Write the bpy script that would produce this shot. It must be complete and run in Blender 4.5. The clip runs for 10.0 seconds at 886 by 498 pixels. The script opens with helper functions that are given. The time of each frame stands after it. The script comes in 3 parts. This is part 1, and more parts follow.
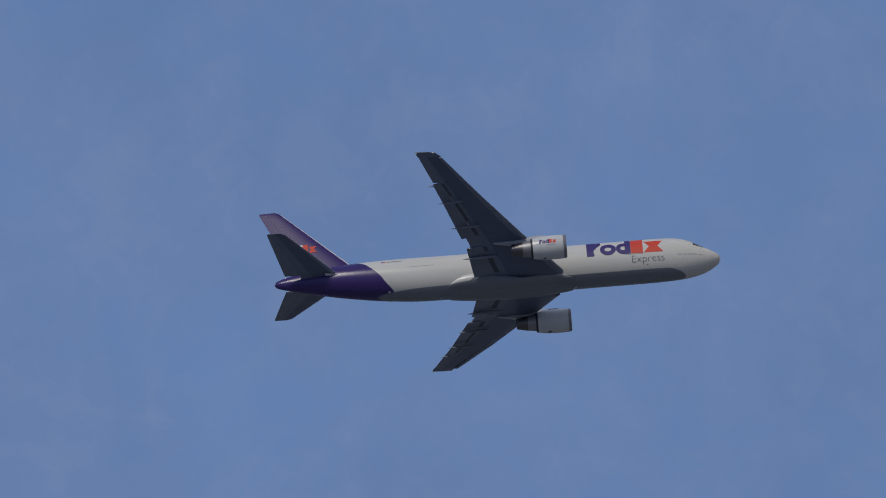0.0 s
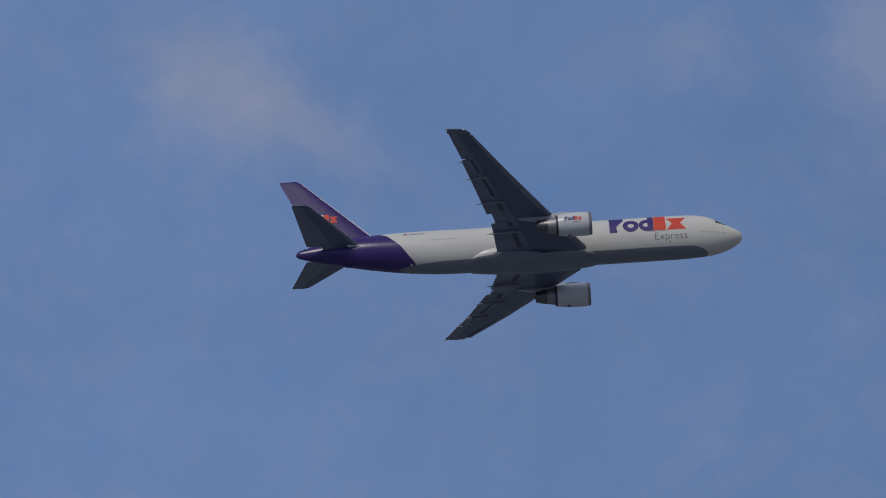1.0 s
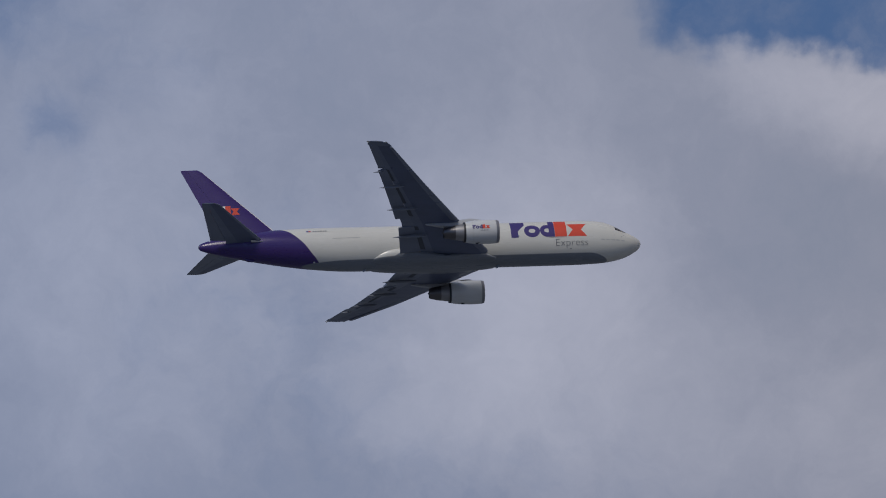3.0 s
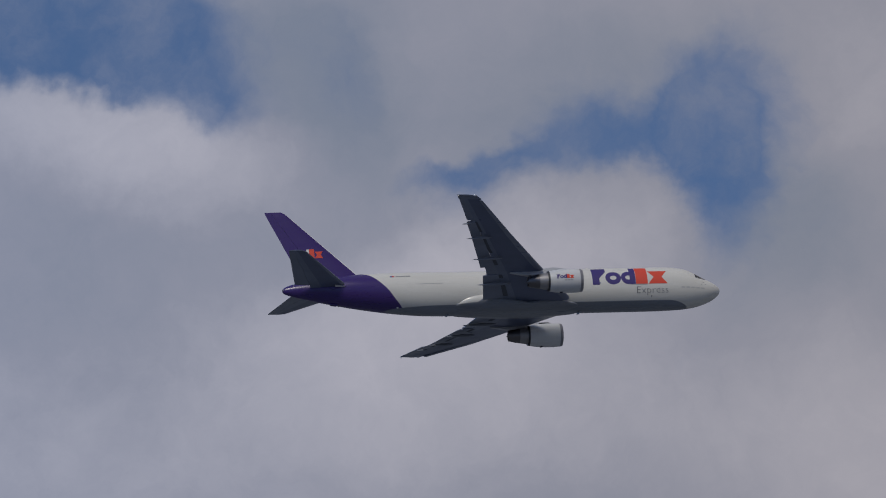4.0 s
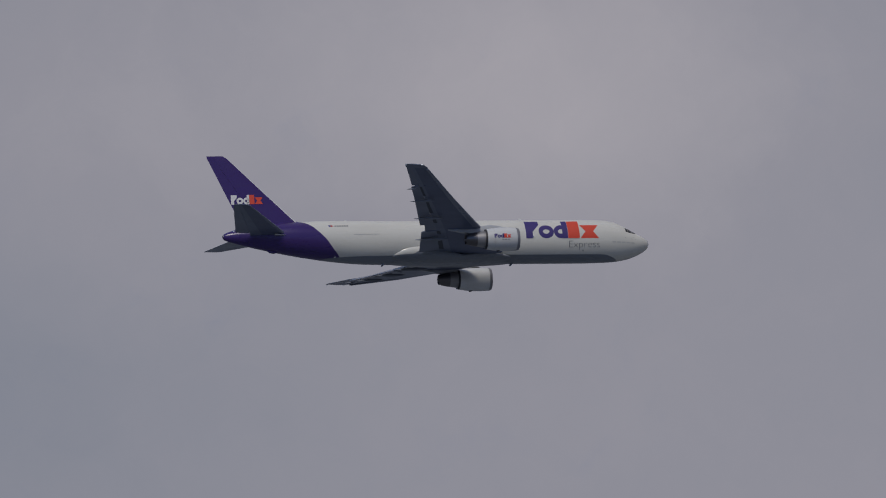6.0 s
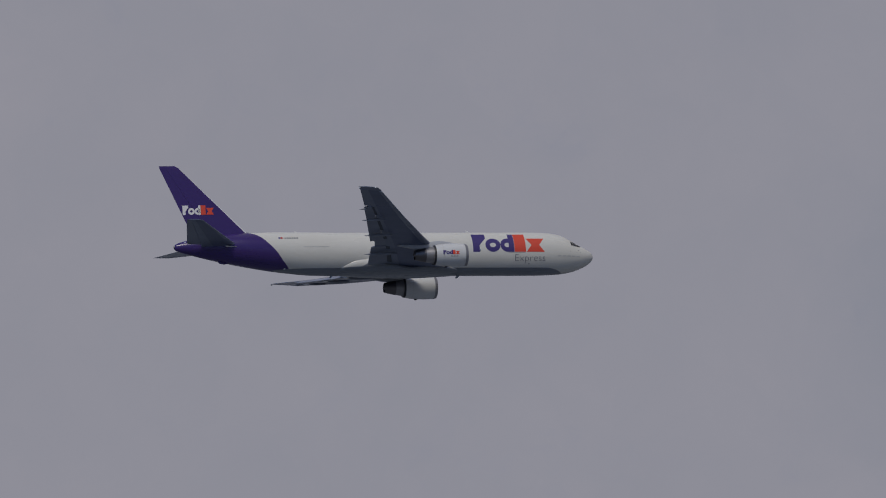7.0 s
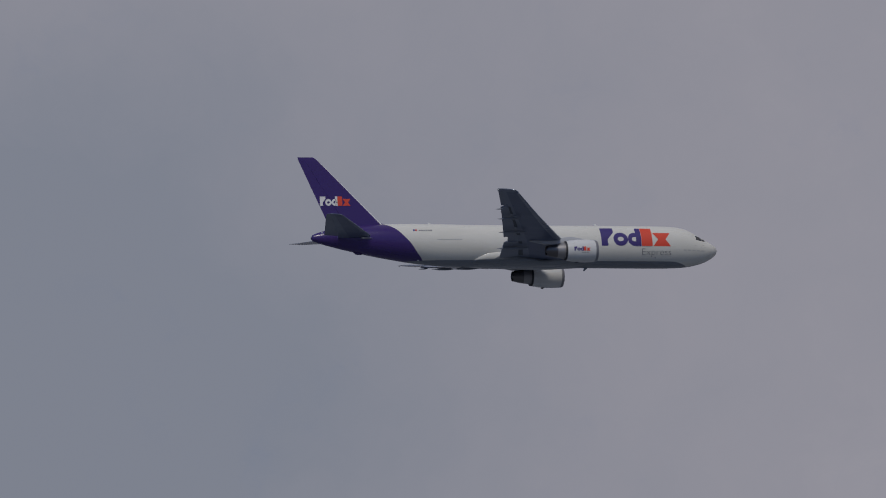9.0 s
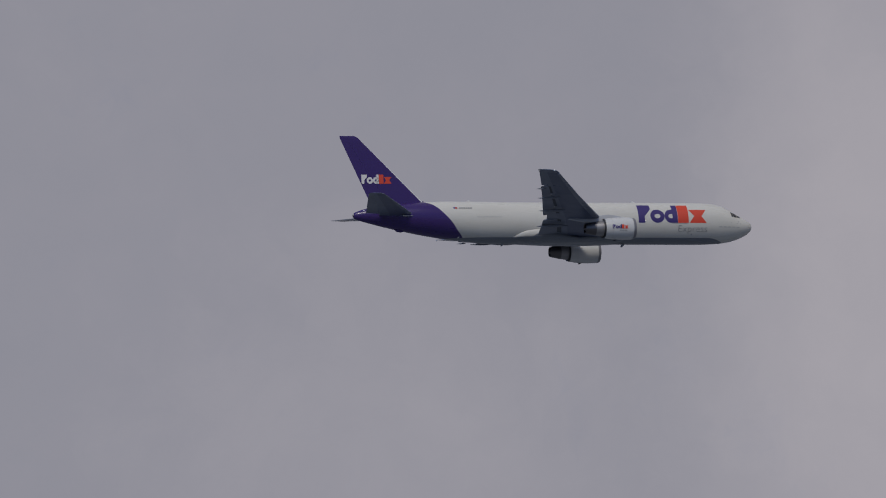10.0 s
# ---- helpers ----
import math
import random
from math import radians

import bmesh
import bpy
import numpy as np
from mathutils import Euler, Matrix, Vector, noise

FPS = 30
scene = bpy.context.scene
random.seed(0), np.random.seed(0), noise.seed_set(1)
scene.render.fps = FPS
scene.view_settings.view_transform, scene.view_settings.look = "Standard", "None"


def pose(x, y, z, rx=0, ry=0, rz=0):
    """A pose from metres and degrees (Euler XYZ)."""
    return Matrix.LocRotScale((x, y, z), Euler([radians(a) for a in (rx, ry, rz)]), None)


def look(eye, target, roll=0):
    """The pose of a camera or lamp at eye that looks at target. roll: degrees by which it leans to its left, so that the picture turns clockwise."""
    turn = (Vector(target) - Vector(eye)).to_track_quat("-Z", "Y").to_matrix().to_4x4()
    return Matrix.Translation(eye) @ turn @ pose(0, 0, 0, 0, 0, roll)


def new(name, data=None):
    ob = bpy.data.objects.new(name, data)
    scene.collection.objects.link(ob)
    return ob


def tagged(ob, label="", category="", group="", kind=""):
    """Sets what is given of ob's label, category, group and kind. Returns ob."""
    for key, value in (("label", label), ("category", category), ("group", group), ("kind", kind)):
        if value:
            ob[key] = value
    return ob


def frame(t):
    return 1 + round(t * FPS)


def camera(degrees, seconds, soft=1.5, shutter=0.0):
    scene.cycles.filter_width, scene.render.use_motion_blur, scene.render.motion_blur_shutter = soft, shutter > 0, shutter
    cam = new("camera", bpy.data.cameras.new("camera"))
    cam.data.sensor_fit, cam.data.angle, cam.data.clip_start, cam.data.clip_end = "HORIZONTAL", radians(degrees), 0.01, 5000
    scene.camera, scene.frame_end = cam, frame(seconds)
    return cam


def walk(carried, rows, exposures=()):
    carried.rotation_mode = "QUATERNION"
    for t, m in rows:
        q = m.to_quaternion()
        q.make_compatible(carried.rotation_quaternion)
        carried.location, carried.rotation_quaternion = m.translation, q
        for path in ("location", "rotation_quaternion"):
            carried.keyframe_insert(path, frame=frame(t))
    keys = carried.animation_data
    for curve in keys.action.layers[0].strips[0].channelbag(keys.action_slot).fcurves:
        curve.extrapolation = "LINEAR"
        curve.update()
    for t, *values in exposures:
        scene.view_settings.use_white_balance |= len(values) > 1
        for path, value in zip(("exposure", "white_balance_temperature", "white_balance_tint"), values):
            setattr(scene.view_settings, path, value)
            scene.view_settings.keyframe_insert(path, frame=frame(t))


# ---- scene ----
cam = camera(2.642, 10.0, soft=1.05)
walk(cam, [
    (0, pose(0, 0, 1.7, 102.0713, 0, 0.1655)),
    (0.5, pose(0, 0, 1.7, 101.8661, 0, -1.2845)),
    (1, pose(0, 0, 1.7, 101.9709, 0, -2.3648)),
    (1.5, pose(0, 0, 1.7, 101.9812, 0, -4.0227)),
    (2, pose(0, 0, 1.7, 101.7859, 0, -5.2802)),
    (2.2, pose(0, 0, 1.7, 101.7729, 0, -5.7423)),
    (3.3, pose(0, 0, 1.7, 102.0180, 0, -8.6189)),
    (3.5, pose(0, 0, 1.7, 102.0738, 0, -9.0899)),
    (4, pose(0, 0, 1.7, 102.0298, 0, -10.1411)),
    (4.5, pose(0, 0, 1.7, 102.0786, 0, -11.4072)),
    (5, pose(0, 0, 1.7, 101.9310, 0, -12.6933)),
    (5.5, pose(0, 0, 1.7, 101.8125, 0, -14.0037)),
    (6, pose(0, 0, 1.7, 101.8299, 0, -15.3417)),
    (6.2, pose(0, 0, 1.7, 101.8831, 0, -15.8510)),
    (7.3, pose(0, 0, 1.7, 101.7976, 0, -18.6089)),
    (7.5, pose(0, 0, 1.7, 101.7815, 0, -18.9967)),
    (8, pose(0, 0, 1.7, 101.7109, 0, -20.1870)),
    (8.5, pose(0, 0, 1.7, 101.7957, 0, -21.2557)),
    (9, pose(0, 0, 1.7, 101.7647, 0, -22.3410)),
    (9.5, pose(0, 0, 1.7, 101.6963, 0, -23.4730)),
    (10, pose(0, 0, 1.7, 101.6711, 0, -24.5628)),
])

# ---- world: blue sky with a cloud front, azimuth and elevation in degrees ----
SUN_AZ, SUN_EL = 214.0, 46.0     # azimuth clockwise from +Y, elevation
WISPS = (
    (1.60, 12.53, 0.41, 0.26, -25, 0.4),
    (1.74, 12.41, 0.51, 0.24, -30, 0.4),
    (1.98, 12.31, 0.41, 0.19, -25, 0.34),
    (2.08, 12.26, 0.29, 0.21, -0, 0.16),
    (1.44, 12.29, 0.36, 0.19, -0, 0.12),
    (3.17, 12.51, 0.43, 0.21, -0, 0.25),
    (3.67, 12.33, 0.29, 0.61, -0, 0.25),
    (1.42, 11.16, 0.48, 0.14, -0, 0.3),
    (3.86, 12.64, 0.46, 0.28, -0, 0.6),
    (3.96, 12.34, 0.17, 0.35, 5, 0.45),
    (3.15, 12.51, 0.31, 0.17, -0, 0.18),
    (4.62, 12.54, 0.82, 0.31, -0, 0.78),
    (4.83, 12.32, 0.55, 0.28, -0, 0.52),
    (5.15, 12.17, 0.41, 0.42, -0, 0.78),
    (4.93, 11.88, 0.26, 0.40, -35, 0.52),
    (5.26, 12.51, 0.60, 0.47, -0, 0.52),
    (4.76, 12.43, 0.55, 0.28, -0, 0.65),
    (4.96, 12.31, 0.48, 0.21, -0, 0.45),
    (5.41, 12.43, 0.77, 0.31, -0, 0.65),
    (6.10, 12.33, 0.65, 0.45, -0, 0.59),
    (5.76, 12.19, 0.51, 0.26, -0, 0.52),
    (5.24, 12.24, 0.39, 0.21, -0, 0.29),
    (5.96, 11.97, 0.39, 0.26, 35, 0.33),
    (4.43, 11.62, 0.39, 0.33, -0, 0.58),
    (4.24, 11.52, 0.31, 0.21, -20, 0.25),
    (4.46, 11.37, 0.31, 0.26, -0, 0.25),
    (5.09, 11.48, 0.36, 0.52, -8, 0.81),
    (5.24, 11.18, 0.51, 0.28, -0, 0.91),
    (4.79, 11.35, 0.31, 0.19, 35, 0.26),
    (5.38, 11.72, 0.36, 0.19, 35, 0.45),
    (5.57, 11.27, 0.31, 0.24, 30, 0.45),
)
BANK = (
    (6.51, 11.72, 0.36, 0.90, -0, 0.55),
    (6.29, 11.32, 0.36, 0.40, 20, 0.4),
    (6.68, 11.96, 0.48, 0.47, 40, 0.4),
    (6.54, 11.47, 0.48, 0.71, -0, 0.4),
    (6.89, 11.71, 0.79, 1.42, -0, 0.5),
    (6.42, 12.41, 0.72, 0.33, -0, 0.35),
    (6.20, 11.17, 0.53, 0.31, -10, 0.3),
    (7.08, 12.41, 0.72, 0.71, -0, 0.5),
    (9.24, 12.33, 0.63, 0.26, -12, 0.45),
    (8.93, 12.45, 0.29, 0.18, -0, 0.6),
    (9.26, 12.31, 0.48, 0.19, -15, 0.5),
    (8.77, 11.97, 1.93, 0.83, -0, 0.4),
    (8.00, 12.31, 0.91, 1.18, -0, 0.5),
    (9.94, 12.61, 0.53, 0.66, -20, 0.4),
    (11.69, 12.57, 0.63, 0.78, -0, 0.4),
    (10.62, 12.22, 0.55, 0.24, -8, 0.4),
)
GAPS = (
    (8.88, 12.73, 0.70, 0.31, -0, -1.14),
    (8.80, 12.62, 0.45, 0.26, -10, -1.32),
    (9.27, 12.56, 0.41, 0.38, -0, -1.50),
    (9.48, 12.36, 0.22, 0.26, 30, -0.79),
    (9.01, 12.33, 0.19, 0.19, -0, -0.44),
    (9.88, 12.48, 0.22, 0.42, -10, -0.44),
    (10.39, 12.22, 0.41, 0.14, 20, -0.53),
    (10.05, 12.13, 0.48, 0.14, 20, -0.35),
    (11.05, 12.44, 0.34, 0.47, -18, -0.98),
    (10.70, 12.42, 0.62, 0.26, 10, -0.42),
    (9.75, 12.62, 0.45, 0.36, -0, -0.55),
    (10.78, 12.34, 0.39, 0.15, 8, -0.79),
    (10.92, 12.30, 0.31, 0.21, 20, -0.88),
    (10.49, 12.32, 0.46, 0.14, 14, -0.66),
    (10.18, 12.24, 0.39, 0.09, 14, -0.70),
    (11.00, 12.15, 0.24, 0.24, -5, -0.85),
    (6.65, 12.28, 0.22, 0.17, -30, -0.70),
    (6.80, 12.13, 0.17, 0.14, -0, -0.44),
    (6.03, 11.50, 0.29, 0.47, -10, -0.26),
    (6.94, 12.45, 0.29, 0.28, -0, -0.35),
)
TONES = (
    (5.30, 11.72, 1.20, 1.30, -0, 0.2),
    (10.45, 12.16, 0.50, 0.26, -0, -0.2),
    (6.89, 11.76, 0.72, 0.99, -0, 0.3),
    (9.29, 12.30, 0.79, 0.28, -14, 0.45),
    (7.91, 11.72, 1.01, 0.78, -0, 0.4),
    (8.31, 12.01, 0.79, 0.47, -0, 0.25),
    (9.69, 12.65, 0.53, 0.52, -0, -0.2),
    (8.88, 12.46, 0.43, 0.21, -0, 0.15),
    (8.08, 12.40, 1.01, 0.61, -0, 0.1),
    (8.51, 11.42, 1.20, 0.47, -0, 0.2),
    (10.07, 11.64, 1.01, 0.59, 10, 0.4),
    (10.32, 12.01, 0.79, 0.26, 15, 0.2),
    (8.69, 12.01, 1.44, 0.38, -0, -0.15),
    (9.81, 12.31, 0.48, 0.61, -0, -0.25),
    (10.62, 12.12, 0.62, 0.25, -10, 0.2),
    (10.19, 11.88, 0.79, 0.47, -0, 0.12),
    (11.92, 12.64, 0.48, 0.35, -0, 0.35),
    (11.50, 12.48, 0.39, 0.38, -0, 0.15),
    (12.15, 12.29, 0.50, 0.42, -0, 0.5),
    (10.62, 12.52, 0.72, 0.31, 8, -0.25),
    (11.43, 11.47, 1.20, 0.47, -0, 0.35),
    (11.16, 12.10, 0.46, 0.33, -0, -0.3),
    (12.90, 12.15, 1.44, 2.12, -0, -0.18),
    (12.81, 12.37, 1.20, 0.71, -0, -0.03),
    (13.34, 11.38, 2.17, 0.99, -0, -0.2),
    (14.20, 12.13, 1.44, 0.71, 10, 0.12),
    (15.71, 12.32, 1.20, 0.71, -0, 0.25),
    (18.25, 12.19, 1.69, 0.99, -0, -0.02),
    (20.32, 11.60, 1.56, 1.18, -0, -0.4),
    (21.46, 11.28, 1.69, 0.90, -0, -0.35),
    (21.25, 11.75, 1.01, 1.42, -0, -0.1),
    (23.49, 12.00, 1.44, 1.18, -0, 0.03),
    (22.30, 12.10, 1.20, 0.80, -0, -0.12),
    (21.40, 12.20, 0.80, 0.60, -0, -0.15),
    (24.42, 11.07, 1.69, 0.99, -0, 0.15),
    (25.85, 11.57, 0.80, 2.12, -0, 0.38),
)


def add(tree, kind):
    return tree.nodes.new(kind)


def math_node(tree, op, a, b=None, c=None, clamp=False):
    n = add(tree, "ShaderNodeMath")
    n.operation, n.use_clamp = op, clamp
    for i, v in enumerate((a, b, c)):
        if v is None:
            continue
        if isinstance(v, (int, float)):
            n.inputs[i].default_value = v
        else:
            tree.links.new(v, n.inputs[i])
    return n.outputs[0]


def smooth(tree, value, lo, hi, out_lo=0.0, out_hi=1.0):
    n = add(tree, "ShaderNodeMapRange")
    n.interpolation_type = "SMOOTHSTEP"
    for key, v in (("From Min", lo), ("From Max", hi), ("To Min", out_lo), ("To Max", out_hi)):
        n.inputs[key].default_value = v
    tree.links.new(value, n.inputs["Value"])
    return n.outputs["Result"]


def noise_node(tree, vector, scale, detail=6, rough=0.55, distortion=0.0):
    n = add(tree, "ShaderNodeTexNoise")
    n.inputs["Scale"].default_value, n.inputs["Detail"].default_value = scale, detail
    n.inputs["Roughness"].default_value, n.inputs["Distortion"].default_value = rough, distortion
    if vector is not None:
        tree.links.new(vector, n.inputs["Vector"])
    return n


def mix_colour(tree, fac, a, b, blend="MIX"):
    n = add(tree, "ShaderNodeMix")
    n.data_type, n.blend_type = "RGBA", blend
    fs = [s for s in n.inputs if s.enabled]
    for sock, v in zip(fs, (fac, a, b)):
        if isinstance(v, (int, float)):
            sock.default_value = v
        elif isinstance(v, tuple):
            sock.default_value = (*v, 1.0)
        else:
            tree.links.new(v, sock)
    return [s for s in n.outputs if s.enabled][0]


def build_world():
    world = bpy.data.worlds.new("sky")
    scene.world = world
    world.use_nodes = True
    tree = world.node_tree
    tree.nodes.clear()
    sky = add(tree, "ShaderNodeTexSky")
    sky.sky_type, sky.sun_disc = "NISHITA", False
    sky.sun_elevation, sky.sun_rotation = radians(SUN_EL), radians(SUN_AZ)
    sky.air_density, sky.dust_density, sky.ozone_density = 1.0, 0.6, 2.0
    blue = mix_colour(tree, 1.0, sky.outputs[0], SKY_TINT, "MULTIPLY")
    place = add(tree, "ShaderNodeTexCoord").outputs["Generated"]
    xyz = add(tree, "ShaderNodeSeparateXYZ")
    tree.links.new(place, xyz.inputs[0])
    az = math_node(tree, "MULTIPLY", math_node(tree, "ARCTAN2", xyz.outputs[0], xyz.outputs[1]), 57.29578)
    el = math_node(tree, "MULTIPLY", math_node(tree, "ARCSINE", xyz.outputs[2]), 57.29578)
    flat = add(tree, "ShaderNodeCombineXYZ")
    tree.links.new(az, flat.inputs[0])
    tree.links.new(el, flat.inputs[1])
    plane = flat.outputs[0]
    # billowing edges: the plane is warped by noise at two sizes
    warped = plane
    for scale, amount in ((1.8, 0.30), (5.5, 0.13), (16.0, 0.05)):
        n = noise_node(tree, plane, scale, 5, 0.55)
        v = add(tree, "ShaderNodeVectorMath")
        v.operation = "SUBTRACT"
        tree.links.new(n.outputs["Color"], v.inputs[0])
        v.inputs[1].default_value = (0.5, 0.5, 0.5)
        w = add(tree, "ShaderNodeVectorMath")
        w.operation = "SCALE"
        w.inputs["Scale"].default_value = amount
        tree.links.new(v.outputs[0], w.inputs[0])
        s = add(tree, "ShaderNodeVectorMath")
        s.operation = "ADD"
        tree.links.new(warped, s.inputs[0])
        tree.links.new(w.outputs[0], s.inputs[1])
        warped = s.outputs[0]

    def puff(a, e, ra, re, turn, strength):
        m = add(tree, "ShaderNodeMapping")
        m.vector_type = "TEXTURE"
        m.inputs["Location"].default_value = (a, e, 0)
        m.inputs["Rotation"].default_value = (0, 0, radians(turn))
        m.inputs["Scale"].default_value = (ra, re, 10)
        tree.links.new(warped, m.inputs["Vector"])
        g = add(tree, "ShaderNodeTexGradient")
        g.gradient_type = "SPHERICAL"
        tree.links.new(m.outputs[0], g.inputs[0])
        return math_node(tree, "MULTIPLY", smooth(tree, g.outputs["Fac"], 0.0, 0.9), strength)

    # the front: clear to the west, closed to the east
    ends = smooth(tree, az, 125, 165, 1.0, 0.0)
    total = math_node(tree, "MULTIPLY", smooth(tree, az, FRONT[0], FRONT[1], 0.0, FRONT[2]), ends)
    for row in (*WISPS, *BANK, *GAPS):
        total = math_node(tree, "ADD", total, puff(*row))
    texture = math_node(tree, "MULTIPLY_ADD", noise_node(tree, warped, 6.5, 7, 0.65, 0.4).outputs["Fac"], 0.55, -0.275)
    texture = math_node(tree, "ADD", noise_node(tree, warped, 2.0, 8, 0.62, 0.3).outputs["Fac"], texture)
    total = math_node(tree, "MULTIPLY_ADD", math_node(tree, "SUBTRACT", texture, 0.5), 1.15, total)
    cover = smooth(tree, total, -0.35, 1.3, 0.0, 1.0)
    # bright blue haze over the clear part, and a thin broken veil
    patchy = noise_node(tree, plane, 0.8, 5, 0.6).outputs["Fac"]
    haze = math_node(tree, "MULTIPLY", smooth(tree, patchy, 0.2, 0.8, 0.65, 0.95), smooth(tree, az, 1.0, 8.6, 1.0, 0.05))
    blue = mix_colour(tree, haze, blue, HAZE_BLUE)
    veil = smooth(tree, noise_node(tree, warped, 2.2, 8, 0.62).outputs["Fac"], 0.35, 0.8, 0.0, 0.28)
    veil = math_node(tree, "MULTIPLY", veil, smooth(tree, az, 6.0, 8.5, 1.0, 2.0))
    cover = math_node(tree, "MAXIMUM", cover, veil)
    # light and dark parts of the closed layer
    lively = smooth(tree, az, 9.5, 13.5, 1.0, 0.35)
    wide = math_node(tree, "MULTIPLY_ADD", noise_node(tree, warped, 0.6, 6, 0.5).outputs["Fac"], 0.6, -0.3)
    near = math_node(tree, "MULTIPLY_ADD", noise_node(tree, warped, 3.2, 8, 0.65, 0.3).outputs["Fac"], 0.5, -0.25)
    tone = math_node(tree, "MULTIPLY_ADD", math_node(tree, "ADD", wide, near), lively, 0.45)
    for row in TONES:
        tone = math_node(tree, "ADD", tone, puff(*row))
    ramp = add(tree, "ShaderNodeValToRGB")
    ramp.color_ramp.elements[0].position, ramp.color_ramp.elements[1].position = 0.1, 1.0
    ramp.color_ramp.elements[0].color = (*CLOUD_DARK, 1)
    ramp.color_ramp.elements[1].color = (*CLOUD_SUNNY, 1)
    ramp.color_ramp.elements.new(0.5).color = (*CLOUD_LIGHT, 1)
    tree.links.new(tone, ramp.inputs[0])
    cloud = mix_colour(tree, 1.0, ramp.outputs[0], (10.0, 10.0, 10.0), "MULTIPLY")
    cloud = mix_colour(tree, smooth(tree, az, 5.0, 13.0, 1.0, 0.0), cloud, mix_colour(tree, 1.0, cloud, (0.84, 1.0, 1.24), "MULTIPLY"))
    shade = mix_colour(tree, cover, blue, cloud)
    back = add(tree, "ShaderNodeBackground")
    back.inputs["Strength"].default_value = 0.1
    tree.links.new(shade, back.inputs[0])
    tree.links.new(back.outputs[0], add(tree, "ShaderNodeOutputWorld").inputs[0])


SKY_TINT = (0.25, 0.31, 0.44)
HAZE_BLUE = (1.27, 2.2, 4.4)
FRONT = (5.0, 9.5, 1.35)
CLOUD_DARK, CLOUD_LIGHT, CLOUD_SUNNY = (0.205, 0.222, 0.272), (0.275, 0.272, 0.315), (0.42, 0.395, 0.425)
build_world()

sun = new("sun", bpy.data.lights.new("sun", "SUN"))
sun.data.energy, sun.data.angle, sun.data.color = 1.4, radians(18.0), (1.0, 0.935, 0.835)
sun.matrix_world = look((0, 0, 0), (-math.sin(radians(SUN_AZ)) * math.cos(radians(SUN_EL)),
                                    -math.cos(radians(SUN_AZ)) * math.cos(radians(SUN_EL)), -math.sin(radians(SUN_EL))))


# ---- materials ----
def paint(name, colour, rough=0.35, metal=0.0, grime=0.12, scale=0.6, gloss=0.5):
    """Aircraft paint: a base colour with soft grime streaks and fine specks."""
    m = bpy.data.materials.new(name)
    m.use_nodes = True
    tree = m.node_tree
    b = tree.nodes["Principled BSDF"]
    place = add(tree, "ShaderNodeTexCoord").outputs["Object"]
    stretch = add(tree, "ShaderNodeMapping")
    stretch.inputs["Scale"].default_value = (0.25, 1.0, 1.0)
    tree.links.new(place, stretch.inputs[0])
    big = noise_node(tree, stretch.outputs[0], scale, 5, 0.6).outputs["Fac"]
    small = noise_node(tree, place, 9.0, 4, 0.6).outputs["Fac"]
    wear = math_node(tree, "MULTIPLY", smooth(tree, math_node(tree, "MULTIPLY_ADD", small, 0.3, big), 0.45, 0.95), grime)
    dirty = tuple(c * 0.55 + 0.02 for c in colour)
    tree.links.new(mix_colour(tree, wear, colour, dirty), b.inputs["Base Color"])
    b.inputs["Metallic"].default_value = metal
    tree.links.new(math_node(tree, "MULTIPLY_ADD", big, 0.2, rough - 0.1), b.inputs["Roughness"])
    b.inputs["Specular IOR Level"].default_value = gloss
    return m


